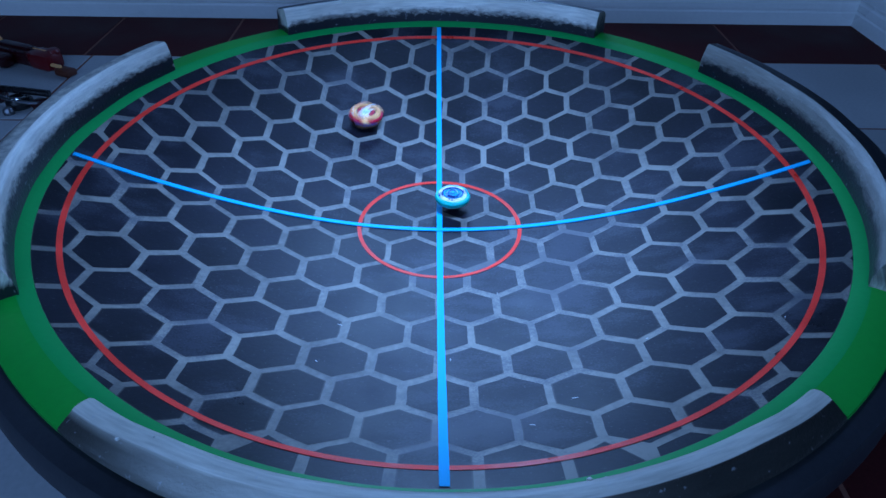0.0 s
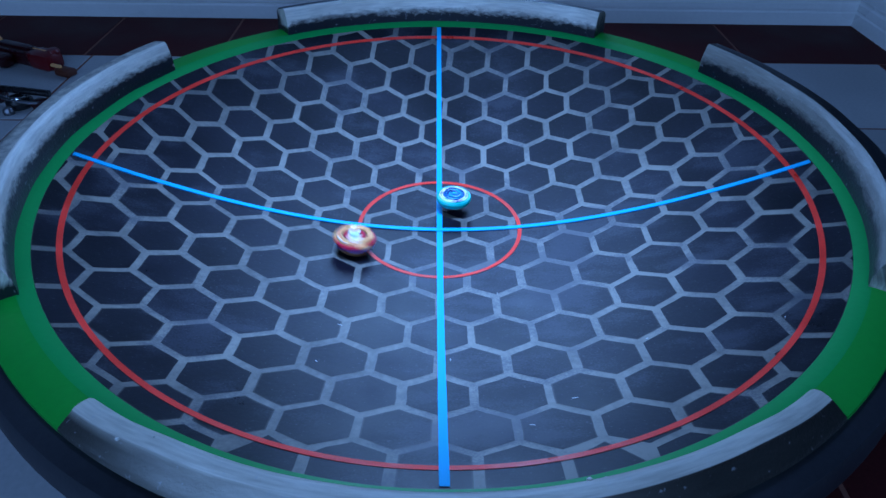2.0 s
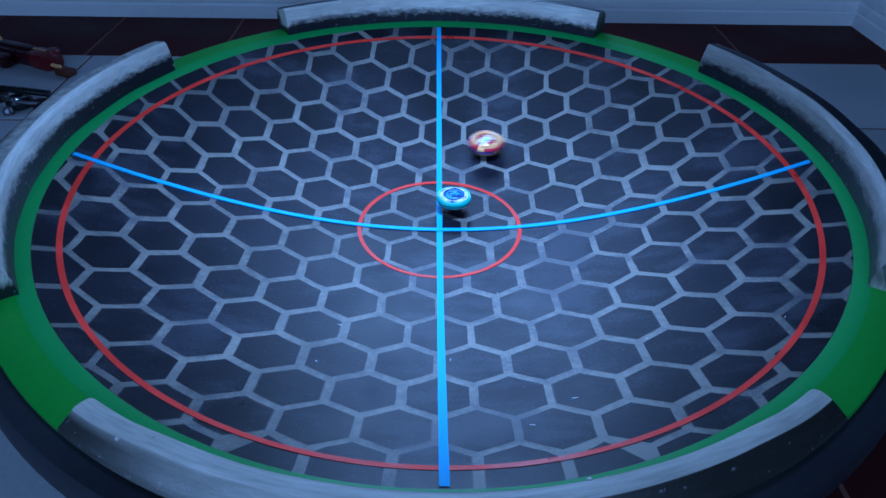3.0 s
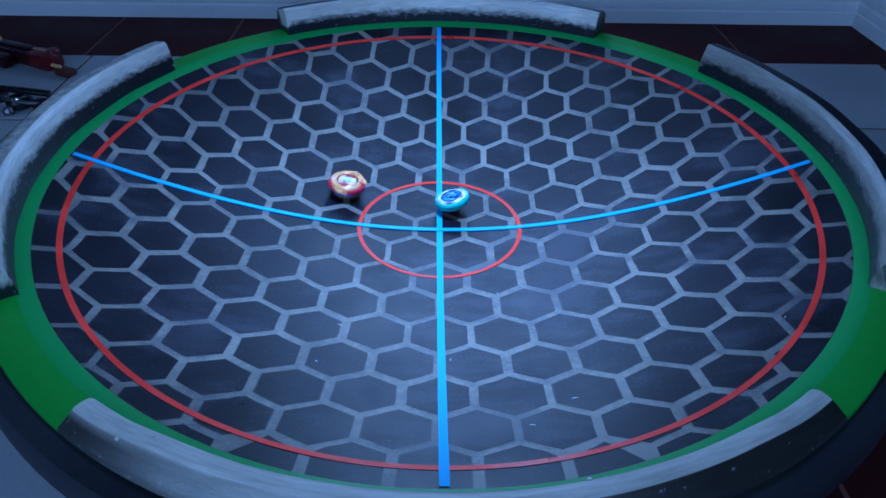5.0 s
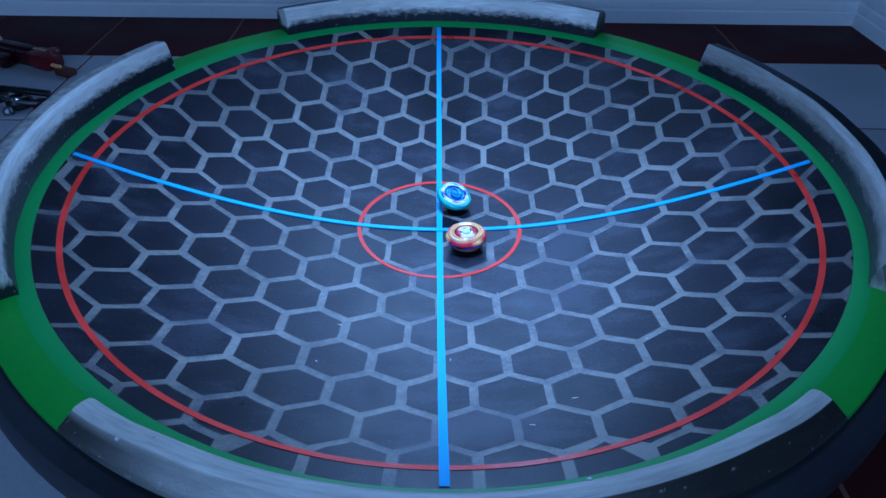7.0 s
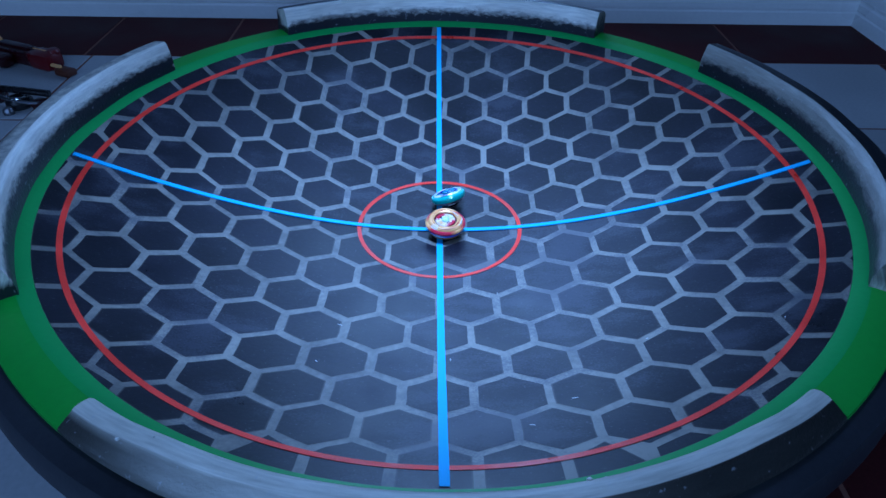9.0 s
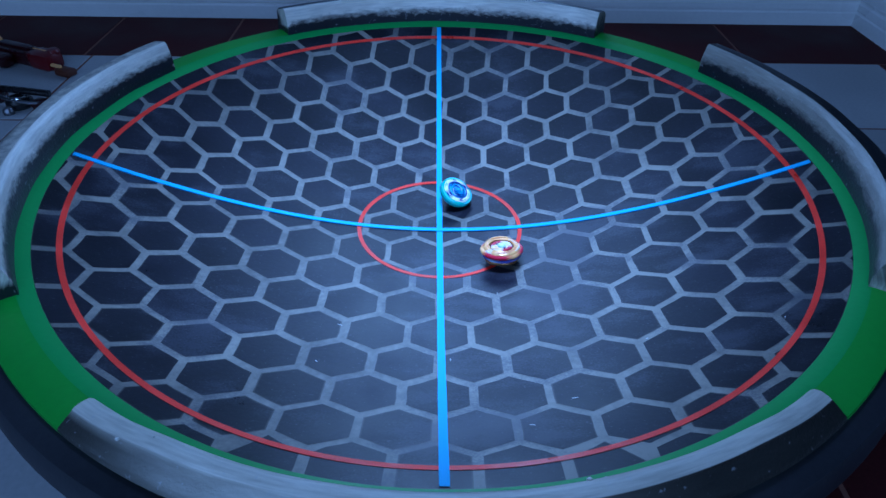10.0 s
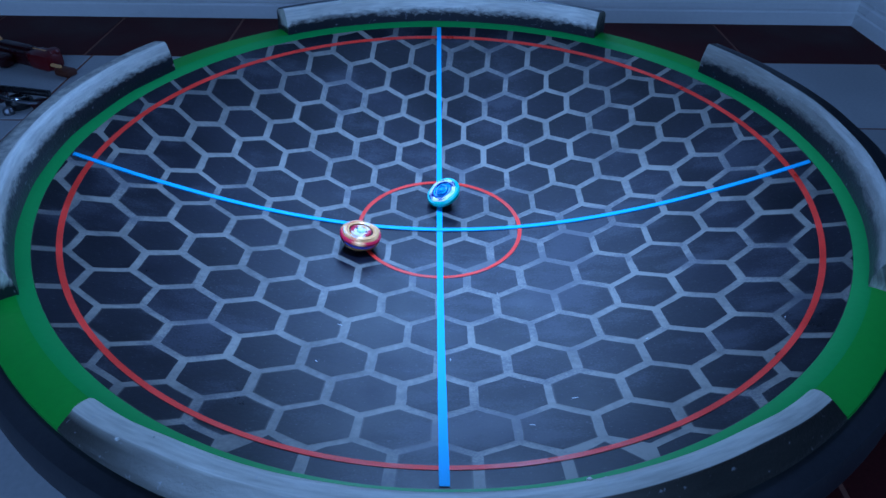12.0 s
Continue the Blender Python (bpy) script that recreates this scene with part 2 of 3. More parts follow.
def room():
    x0, y0, top, t = -1.70, -2.20, 2.40, 0.10
    tagged(part("floor", box(x0, y0, -0.06, WALL_X, WALL_Y, -0.0012), GROUT, smooth=False), "tiled floor of grey and dark brown square tiles", "floor", kind="structure")
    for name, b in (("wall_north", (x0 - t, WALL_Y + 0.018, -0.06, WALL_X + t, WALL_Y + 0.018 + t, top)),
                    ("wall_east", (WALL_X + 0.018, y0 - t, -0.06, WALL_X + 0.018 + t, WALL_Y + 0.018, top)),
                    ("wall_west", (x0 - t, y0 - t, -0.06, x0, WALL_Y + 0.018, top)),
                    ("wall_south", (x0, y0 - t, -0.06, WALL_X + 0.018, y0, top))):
        tagged(part(name, box(*b), WALL if name == "wall_north" else DIM, smooth=False), "plain unseen room wall, pale to reflect light into the bowl" if name == "wall_north" else "plain unseen room wall, dark grey blue to cut bounce light", "wall", kind="structure")
    tagged(part("ceiling", box(x0 - t, y0 - t, top, WALL_X + 0.018 + t, WALL_Y + 0.018 + t, top + 0.1), DIM, smooth=False), "plain unseen ceiling, dark grey blue to cut bounce light", "ceiling", kind="structure")


def baseboards():
    """Moulded skirting: a plain foot, two grooves and a rounded cap."""
    outline = ((0, 0), (0.016, 0), (0.016, 0.030), (0.013, 0.033), (0.013, 0.036), (0.016, 0.039), (0.016, 0.052), (0.0125, 0.056),
               (0.0125, 0.060), (0.015, 0.064), (0.015, 0.078), (0.011, 0.090), (0.006, 0.096), (0.006, 0.110), (0, 0.112))
    for name, along in (("baseboard_1", True), ("baseboard_2", False)):
        bm = bmesh.new()
        ends = []
        for s in (0, 1):
            ring = []
            for d, z in outline:
                if along:
                    ring.append(bm.verts.new((-1.70 if s == 0 else WALL_X + 0.018 - d, WALL_Y + 0.017 - d, z - 0.002)))
                else:
                    ring.append(bm.verts.new((WALL_X + 0.017 - d, -2.20 if s == 0 else WALL_Y + 0.018 - d, z - 0.002)))
            ends.append(ring)
        for j in range(len(outline)):
            k = (j + 1) % len(outline)
            bm.faces.new((ends[0][j], ends[1][j], ends[1][k], ends[0][k]))
        bm.faces.new(ends[0]), bm.faces.new(ends[1])
        tagged(part(name, bm, TRIM, smooth=False), "white glossy moulded skirting board along the wall", "baseboard", kind="structure")


# ---- the arena ----
DEPTH, QUART = 0.24469, -0.02399


def bowl_z(x, y):
    """Height of the painted bowl's surface over the floor."""
    q = (x * x + y * y) / (R * R)
    return RIM + R * (-DEPTH + (DEPTH - QUART) * q + QUART * q * q)


def band(name, mat, parent, width, lift, along=None, radius=0.0, cx=0.0, cy=0.0, label="", n=160):
    """A thin painted band on the bowl: a circle of that radius, or a line along a direction."""
    bm = bmesh.new()
    rows = []
    for i in range(n + (1 if along else 0)):
        if along:
            ux, uy, lo, hi = along
            s = lo + (hi - lo) * i / n
            mid, side = (cx + ux * s, cy + uy * s), (-uy, ux)
        else:
            a = 2 * math.pi * i / n
            mid, side = (cx + radius * math.cos(a), cy + radius * math.sin(a)), (math.cos(a), math.sin(a))
        w = width * (1 + 0.06 * noise.noise((i * 0.13, width * 900, 2.0)))
        row = []
        for k, h in ((-0.5, -0.0004), (-0.5, lift), (0.0, lift), (0.5, lift), (0.5, -0.0004)):
            x, y = mid[0] + side[0] * w * k, mid[1] + side[1] * w * k
            row.append(bm.verts.new((x, y, bowl_z(x, y) + h)))
        rows.append(row)
    for i in range(len(rows) - (1 if along else 0)):
        a, b = rows[i], rows[(i + 1) % len(rows)]
        for j in range(4):
            bm.faces.new((a[j], b[j], b[j + 1], a[j + 1]))
    return part(name, bm, mat, parent, label)


def barrier(start, end, parent, section, cover, coat, low=1.0, flank=0.0):
    """A curved foam bar on the rim; low: how far its height sinks towards its ends; flank: how lit the outside of its
    first half is painted, the rest painted as shade.
    """
    outline, level = [], []
    for (r, z), (r2, z2), c, c2 in zip(section, section[1:], cover, cover[1:]):
        for f in (0.0, 1 / 3, 2 / 3):
            outline.append(((r + (r2 - r) * f) * R, RIM + (z + (z2 - z) * f) * R))
            level.append(c + (c2 - c) * f)
    outline.append((section[-1][0] * R, RIM + section[-1][1] * R))
    level.append(cover[-1])
    seg, m = 120, len(outline)
    bm = bmesh.new()
    rings, tags = [], []
    for i in range(seg + 1):
        s = i / seg
        a = radians(start + (end - start) * s)
        d = min(s, 1 - s)
        ease = min(1.0, d / 0.16)
        tall = low + (1 - low) * ease * ease * (3 - 2 * ease)
        pinch = 1 - 0.03 * max(0.0, 1 - d * seg / 1.5)
        ring = []
        for i3, (r, z) in enumerate(outline):
            j = i3 / 3
            wob = 0.0009 * noise.noise((a * 7, j * 0.6, start))
            rr = 1.065 * R + (r - 1.065 * R) * pinch + wob
            zz = outline[0][1] + (z - outline[0][1]) * tall * (0.93 + 0.07 * pinch) + 0.6 * wob
            ring.append(bm.verts.new((rr * math.cos(a), rr * math.sin(a), zz)))
            patch = 0.9 + 0.22 * noise.noise((a * 4, 3.1, start)) + 0.08 * noise.noise((a * 17, 1.7, start))
            scuff = max(0.0, 1 - d * seg / 1.8) * max(0.0, 1.6 * noise.noise((j * 0.9, start, 4.0 * s)) - 0.1)
            reach, brightness = level[i3] * (0.75 + 0.25 * patch) + scuff, max(coat * patch, scuff)
            if flank and j > 6:
                # light and shade painted on the outside: palest in the first half
                flank_light = flank * math.exp(-((s - 0.37) / 0.19) ** 2)
                side = min(1.0, (j - 6) / (1.6 - 1.3 * min(1.0, max(0.0, (s - 0.5) / 0.15))))
                reach, brightness = 1.0, brightness * (1 - side) + side * (0.03 + flank_light) * patch
            tags.append((min(1.0, reach), brightness, (a * 17, j * 1.7, start)))
        rings.append(ring)
    for a, b in zip(rings, rings[1:]):
        for j in range(m):
            bm.faces.new((a[j], b[j], b[(j + 1) % m], a[(j + 1) % m]))
    bm.faces.new(rings[0]), bm.faces.new(rings[-1])
    bm.verts.index_update()
    ob = part("barrier", bm, BARRIER, parent, "curved half-round barrier, brushed silver over black")
    one, two = ob.data.attributes.new("cover", "FLOAT", "POINT"), ob.data.attributes.new("coat", "FLOAT", "POINT")
    three = ob.data.attributes.new("brushed", "FLOAT_VECTOR", "POINT")
    for i, (u, v, w) in enumerate(tags):
        one.data[i].value, two.data[i].value, three.data[i].vector = u, v, w
    for poly in ob.data.polygons:
        if len(poly.vertices) > 4:
            poly.use_smooth = False
    return ob


TALL = ((1.028, 0.013), (1.029, 0.040), (1.031, 0.058), (1.034, 0.074), (1.038, 0.088), (1.043, 0.098), (1.0495, 0.1045), (1.0520, 0.1045), (1.095, 0.097), (1.122, 0.078), (1.126, 0.002))
LOW = ((1.031, 0.013), (1.032, 0.036), (1.036, 0.050), (1.044, 0.058), (1.053, 0.061), (1.062, 0.060), (1.068, 0.056), (1.071, 0.050), (1.085, 0.034), (1.099, 0.020), (1.1035, 0.010))


def clip_convex(poly, r):
    """The part of a convex polygon inside a circle of radius r about the origin."""
    n = 120
    for i in range(n):
        a = 2 * math.pi * i / n
        nx, ny = math.cos(a), math.sin(a)
        out = []
        for p, q in zip(poly, poly[1:] + poly[:1]):
            dp, dq = p[0] * nx + p[1] * ny - r, q[0] * nx + q[1] * ny - r
            if dp <= 0:
                out.append(p)
            if (dp < 0) != (dq < 0):
                s = dp / (dp - dq)
                out.append((p[0] + (q[0] - p[0]) * s, p[1] + (q[1] - p[1]) * s))
        poly = out
        if len(poly) < 3:
            return []
    return poly


DRIFT_X = (-0.0086, 0.0154, -0.0125, -0.0121, -0.0177, 0.018, -0.0259, 0.0018, 0.0163, 0.0273, 0.0052, 0.0127, 0.0259, 0.0376, 0.003)
DRIFT_Y = (0.0067, 0.0057, 0.0149, -0.0236, -0.0294, -0.0508, -0.006, -0.0386, -0.0414, -0.0276, 0.053, -0.0273, 0.02, -0.0034, 0.0653)


def bend(x, y):
    """The stencil's drift over the bowl, in rim radii: a smooth polynomial of the place."""
    terms = (1, x, y, x * x, x * y, y * y, x ** 3, x * x * y, x * y * y, y ** 3, x ** 4, x ** 3 * y, x * x * y * y, x * y ** 3, y ** 4)
    return (x + sum(a * b for a, b in zip(DRIFT_X, terms))) * R, (y + sum(a * b for a, b in zip(DRIFT_Y, terms))) * R


def hexagons(bowl):
    """Black cells of the honeycomb, each a skin of paint on the bowl."""
    edge, turn, ox, oy, line = 0.08063, -0.01841, 0.07159, 0.11487, 0.0162
    bare = ((-0.392, 0.93), (0.976, 0.085), (0.64, -0.77), (-0.385, -0.905))
    c, s = math.cos(turn), math.sin(turn)
    rnd = random.Random(5)
    for j in range(-12, 13):
        for i in range(-18, 19):
            hx, hy = i * 3 ** 0.5 + j * 3 ** 0.5 / 2, j * 1.5
            corners = []
            size = 1 - line / (edge * 3 ** 0.5) * rnd.uniform(0.85, 1.35)
            bleed = rnd.choice((0.985, 0.98, 0.97, 0.96, 0.94))
            for k in range(6):
                a = radians(30 + 60 * k)
                for f in (0.0, 0.34, 0.67):
                    b = radians(90 + 60 * k)
                    px = math.cos(a) * (1 - f) + math.cos(b) * f
                    py = math.sin(a) * (1 - f) + math.sin(b) * f
                    vx, vy = (hx + px * size) * edge, (hy + py * size) * edge
                    ax, ay = bend(ox + c * vx - s * vy, oy + s * vx + c * vy)
                    shake = noise.noise_vector((ax * 60, ay * 60, 0.3)) * 0.0010
                    corners.append((ax + shake.x, ay + shake.y))
            mx, my = sum(v[0] for v in corners) / 18, sum(v[1] for v in corners) / 18
            if math.hypot(mx, my) > 1.12 * R or any(math.hypot(mx / R - u, my / R - v) < 0.06 for u, v in bare):
                continue
            if my < -0.86 * R and abs(mx) < 0.31 * R:
                # the last row towards the near edge is masked off straight down to the rim
                if math.hypot(mx, my) > 1.02 * R:
                    continue
                corners = [(x, y - max(0.0, math.hypot(x, y) / R - 0.93) * 0.9 * R) for x, y in corners]
            poly = clip_convex(corners, 1.0002 * R)
            if len(poly) < 3:
                continue
            mx, my = sum(v[0] for v in poly) / len(poly), sum(v[1] for v in poly) / len(poly)
            bm = bmesh.new()
            heart = bm.verts.new((mx, my, bowl_z(mx, my) + 0.0003))
            inner, near, outer = ([bm.verts.new((mx + (x - mx) * f, my + (y - my) * f, 0)) for x, y in poly] for f in (0.55, bleed, 1.0))
            for v in inner + near + outer:
                v.co.z = bowl_z(v.co.x, v.co.y) + 0.0003
            n = len(poly)
            for k in range(n):
                q = (k + 1) % n
                bm.faces.new((heart, inner[k], inner[q]))
                bm.faces.new((inner[k], near[k], near[q], inner[q]))
                bm.faces.new((near[k], outer[k], outer[q], near[q]))
            bm.verts.index_update()
            ob = part("hexagon", bm, CELL, bowl)
            soft = ob.data.attributes.new("soft", "FLOAT", "POINT")
            for k in range(1 + 2 * n, 1 + 3 * n):
                soft.data[k].value = 1.0


def scratches(bowl):
    """Short pale scuffs where the paint has been knocked off."""
    for x, y, long, turn in ((-0.1097, -0.2184, 0.007, 155), (0.1132, -0.3463, 0.008, 10), (0.0712, -0.3825, 0.006, 170), (0.0058, -0.2751, 0.005, 100),
                             (0.3236, -0.2653, 0.004, 60), (0.1998, -0.2611, 0.005, 20), (-0.1224, -0.2888, 0.004, 140), (0.0628, -0.1444, 0.004, 75)):
        bm = bmesh.new()
        ux, uy = math.cos(radians(turn)), math.sin(radians(turn))
        ring = []
        for a, b in ((-0.5, 0.0), (-0.2, -0.00045), (0.3, -0.00035), (0.5, 0.0), (0.2, 0.0004), (-0.3, 0.0003)):
            px, py = x + ux * a * long - uy * b, y + uy * a * long + ux * b
            ring.append(bm.verts.new((px, py, bowl_z(px, py) + 0.0007)))
        bm.faces.new(ring)
        part("scratch", bm, FLAKE, bowl)


def flake(x, y, z, size, parent):
    """A small raised fleck of pale paint."""
    bm = bmesh.new()
    low, high = ([bm.verts.new((x + k * size * (0.7 + 0.3 * math.sin(5 * i)) * math.cos(i * 0.9), y + k * size * 0.6 * math.sin(i * 0.9), z + h)) for i in range(7)] for k, h in ((1.0, -0.0006), (0.7, 0.0008)))
    for i in range(7):
        bm.faces.new((low[i], low[(i + 1) % 7], high[(i + 1) % 7], high[i]))
    bm.faces.new(high)
    part("fleck", bm, FLAKE, parent)


def arena():
    whole = thing("spinning_top_arena", "large round black arena bowl with honeycomb pattern and green rim", "arena")
    steps = 40
    inside = [(max(r, 1e-5), bowl_z(r, 0)) for r in (R * k / steps for k in range(steps + 1))]
    under = [(R * 1.0, RIM - 0.012)] + [(max(R * k / 10, 1e-5), max(0.0, bowl_z(R * k / 10, 0) - 0.014)) for k in range(9, -1, -1)]
    bowl = part("bowl", lathe(inside + under, 160), SPRAY, whole, "shallow round bowl sprayed silver and black")
    part("lip", lathe([(1.001 * R, RIM - 0.03), (1.001 * R, RIM - 0.002), (1.105 * R, RIM + 0.002), (1.138 * R, RIM - 0.001), (1.146 * R, RIM - 0.008), (1.150 * R, RIM - 0.03)], 160), LIP, whole, "black outer lip")
    part("skirt", lathe([(1.06 * R, 0.0), (1.06 * R, RIM - 0.031), (1.145 * R, RIM - 0.031), (1.10 * R, 0.0)], 120), LIP, whole, "black outer skirt standing on the floor")
    rim = part("rim", lathe([(1.026 * R, RIM + 0.0022), (1.031 * R, RIM + 0.0060), (1.036 * R, RIM + 0.0066), (1.099 * R, RIM + 0.0070), (1.101 * R, RIM + 0.0055), (1.101 * R, RIM + 0.0022)], 200), GREEN, whole, "flat green painted rim")
    part("bevel", lathe([(1.0006 * R, RIM - 0.0015), (1.0008 * R, RIM + 0.0006), (1.012 * R, RIM + 0.0032), (1.023 * R, RIM + 0.0054), (1.0345 * R, RIM + 0.00668), (1.030 * R, RIM + 0.0012)], 200), GREEN_SHEEN, rim, "green bevelled inner edge with a painted blue sheen")
    # The number after the cover list sets how bright each bar's silver is.
    barrier(56.8, 123.6, whole, TALL, (0.12, 0.34, 0.58, 0.86, 1.0, 1.0, 0.96, 0.20, 0.16, 0.2, 0.2), 1.12)
    barrier(149.2, 214.4, whole, TALL, (0.0, 0.16, 0.44, 0.74, 1.0, 1.0, 0.96, 0.64, 0.60, 0.5, 0.40), 1.05)
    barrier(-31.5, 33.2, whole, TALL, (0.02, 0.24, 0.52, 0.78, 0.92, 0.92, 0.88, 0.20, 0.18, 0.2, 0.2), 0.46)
    front = barrier(-124.8, -52.6, whole, LOW, (0.8, 0.8, 0.86, 0.92, 0.9, 0.88, 0.80, 0.52, 0.32, 0.26, 0.22), 0.80, 0.42, 0.80)
    for x, y, z, size in ((0.095, -0.4669, 0.0525, 0.0028), (0.106, -0.4660, 0.0525, 0.0018), (-0.2314, -0.4368, 0.0530, 0.0022), (-0.205, -0.437, 0.0590, 0.0012)):
        flake(x, y, RIM + z * R, size, front)
    band("outer_circle", RED, bowl, 0.0055, 0.0008, radius=0.9484 * R, cx=-0.001, label="red painted circle", n=240)
    band("inner_circle", RED, bowl, 0.0052, 0.0008, radius=0.2328 * R, cx=-0.0042, label="red painted circle")
    band("stripe", TAPE, bowl, 0.0078, 0.0012, along=(-0.00446, 1.0, -0.995 * R, 0.995 * R), cx=-0.0042, label="bright blue tape stripe")
    band("stripe", TAPE, bowl, 0.0065, 0.0016, along=(1.0, -0.0016, -0.995 * R, 0.995 * R), cy=-0.0011, label="bright blue tape stripe")
    hexagons(bowl)
    scratches(bowl)
    return whole


# ---- the two spinning tops, tip at their origin ----
SQUAT = 0.86         # the tops are squat


def mm(*pairs):
    return [(max(r, 0.001) / 1000, z * SQUAT / 1000) for r, z in pairs]


def arcs(name, pieces, parent):
    """Raised ridges that run round the axis: (material, inner and outer radius, foot, crest, start, sweep)."""
    for mat, r0, r1, z0, z1, start, sweep in pieces:
        part(name, lathe(mm((r0, z0), (r1, z0), (r1 - 0.25, z1 - 0.1), (r1 - 0.5, z1), (r0 + 0.4, z1)), max(4, int(sweep / 7)), start, sweep), mat, parent)


def plate(points, z0, z1):
    """A flat plate of that outline, in millimetres."""
    bm = bmesh.new()
    low, high = ([bm.verts.new((x / 1000, y / 1000, z * SQUAT / 1000)) for x, y in points] for z in (z0, z1))
    n = len(points)
    for k in range(n):
        bm.faces.new((low[k], low[(k + 1) % n], high[(k + 1) % n], high[k]))
    bm.faces.new(low), bm.faces.new(high)
    return bm


def ray_points(count, long, short, turn=0.0):
    return [((long if k % 2 == 0 else short) * math.cos(radians(turn) + math.pi * k / count), (long if k % 2 == 0 else short) * math.sin(radians(turn) + math.pi * k / count)) for k in range(2 * count)]


def blue_top():
    top = thing("spinner_toy", "teal, white and blue plastic battle spinning top", "spinning top", "tops in the arena")
    disc = part("disc", lathe(mm((0, 10), (18.0, 10), (19.5, 11), (19.5, 13), (18.5, 14), (0, 14)), 48, lobes=lambda a: 1 + 0.03 * math.cos(6 * a)), STEEL, top, "dark steel disc")
    part("tip", lathe(mm((0, 0), (2.0, 0.2), (4.0, 1.4), (8.4, 2.8), (11.4, 4.8), (12.4, 7.6), (12.6, 10.1), (0, 10.1)), 32, lobes=lambda a: 1 + 0.05 * math.cos(3 * a)), BLACK, disc, "black plastic driver tip")
    for k in range(3):
        part("fin", lathe(mm((10.5, 6.6), (14.0, 7.6), (14.6, 9.9), (10.5, 9.9)), 6, 120 * k, 38), PALE if k == 0 else BLACK, disc)
    part("layer", lathe(mm((12, 13.5), (19.6, 13.0), (22.6, 14.6), (24.2, 18.0), (24.3, 21.6), (22.6, 24.4), (19.6, 25.8), (12, 25.4)), 72, lobes=lambda a: 1 + 0.012 * math.cos(2 * a)), TEAL, disc, "translucent teal outer layer")
    arcs("wave", [(AQUA, 20.9, 23.2, 23.0, 25.1, 20 + 120 * k, 74) for k in range(3)], disc)
    for k in range(2):
        part("white_band", lathe(mm((14.9, 24.9), (19.9, 24.6), (20.3, 25.4), (19.3, 26.9), (16.2, 27.8), (14.9, 27.2)), 36, 17 + 180 * k, 146, lobes=lambda a: 1 + 0.012 * math.cos(7 * a)), PALE, disc, "white raised band")
        part("notch", lathe(mm((15.2, 24.6), (20.2, 24.4), (20.0, 26.0), (15.2, 26.8)), 6, -15 + 180 * k, 30), NAVY, disc)
        part("slot", lathe(mm((15.6, 26.6), (19.4, 26.4), (18.9, 27.3), (15.8, 28.0)), 4, 58 + 180 * k, 13), NAVY, disc)
        part("slot", lathe(mm((16.6, 26.6), (19.8, 26.0), (19.3, 27.1), (16.6, 27.9)), 4, 122 + 180 * k, 9), TEAL, disc)
        part("notch_bar", lathe(mm((16.6, 25.8), (18.4, 25.8), (18.2, 27.2), (16.8, 27.4)), 4, -5 + 180 * k, 10), PALE, disc)
    arcs("groove", [(TEAL, 17.5, 18.5, 26.6, 27.75, 34, 58), (NAVY, 17.4, 18.4, 26.6, 27.8, 236, 34), (SKY, 18.4, 19.6, 26.2, 27.1, 110, 44), (TEAL, 16.0, 16.9, 27.2, 28.1, 286, 40)], disc)
    part("core", lathe(mm((0, 25), (13.6, 25), (13.6, 26.4), (12.4, 27.2), (8.6, 26.6), (5.8, 27.0), (0, 26.8)), 48), BLUE, disc, "clear blue core")
    part("core_edge", lathe(mm((13.5, 25), (14.9, 25), (14.9, 27.0), (14.2, 27.5), (13.5, 27.0)), 48), NAVY, disc, "navy edge of the core")
    arcs("petal", [(NAVY, 11.2, 12.6, 26.4, 27.9, 10, 96), (AQUA, 11.0, 12.0, 26.4, 27.8, 128, 60), (NAVY, 10.9, 12.5, 26.4, 28.0, 212, 70), (SKY, 11.6, 12.3, 26.4, 27.9, 300, 38),
                   (AQUA, 8.8, 9.8, 26.2, 28.0, 60, 80), (NAVY, 8.4, 9.9, 26.2, 28.1, 160, 88), (NAVY, 8.6, 9.7, 26.2, 28.0, 290, 72), (SKY, 8.0, 8.6, 26.2, 28.1, 20, 44),
                   (NAVY, 5.6, 6.8, 26.4, 28.3, 90, 110), (AQUA, 5.8, 6.6, 26.4, 28.2, 226, 90), (PALE, 6.7, 7.2, 26.4, 28.2, 330, 40)], disc)
    for k in range(4):
        bm = bmesh.new()
        rows = []
        zt = 28.2 if k % 2 else 27.9
        for i in range(15):
            s = i / 14
            a, r = radians(90 * k + 130 * s), 3.4 + 8.6 * s
            w = (0.42 if k % 2 else 0.62) * math.sin(math.pi * min(1, max(0.12, s)) * 0.92) + 0.12
            rows.append([bm.verts.new(((r + d) / 1000 * math.cos(a), (r + d) / 1000 * math.sin(a), z * SQUAT / 1000)) for d, z in ((-w, 26.4), (-w * 0.6, zt), (w * 0.6, zt), (w, 26.4))])
        for u, v in zip(rows, rows[1:]):
            for j in range(3):
                bm.faces.new((u[j], v[j], v[j + 1], u[j + 1]))
        bm.faces.new(rows[0]), bm.faces.new(rows[-1])
        part("blade", bm, (NAVY, SKY, NAVY, TEAL)[k], disc)
    part("chip", lathe(mm((0, 26.8), (3.4, 26.8), (3.4, 28.4), (2.6, 28.9), (0, 28.9)), 24), BLUE, disc)
    part("chip_mark", plate(ray_points(3, 2.6, 1.0, 20), 28.7, 29.3), AQUA, disc)
    return top, disc


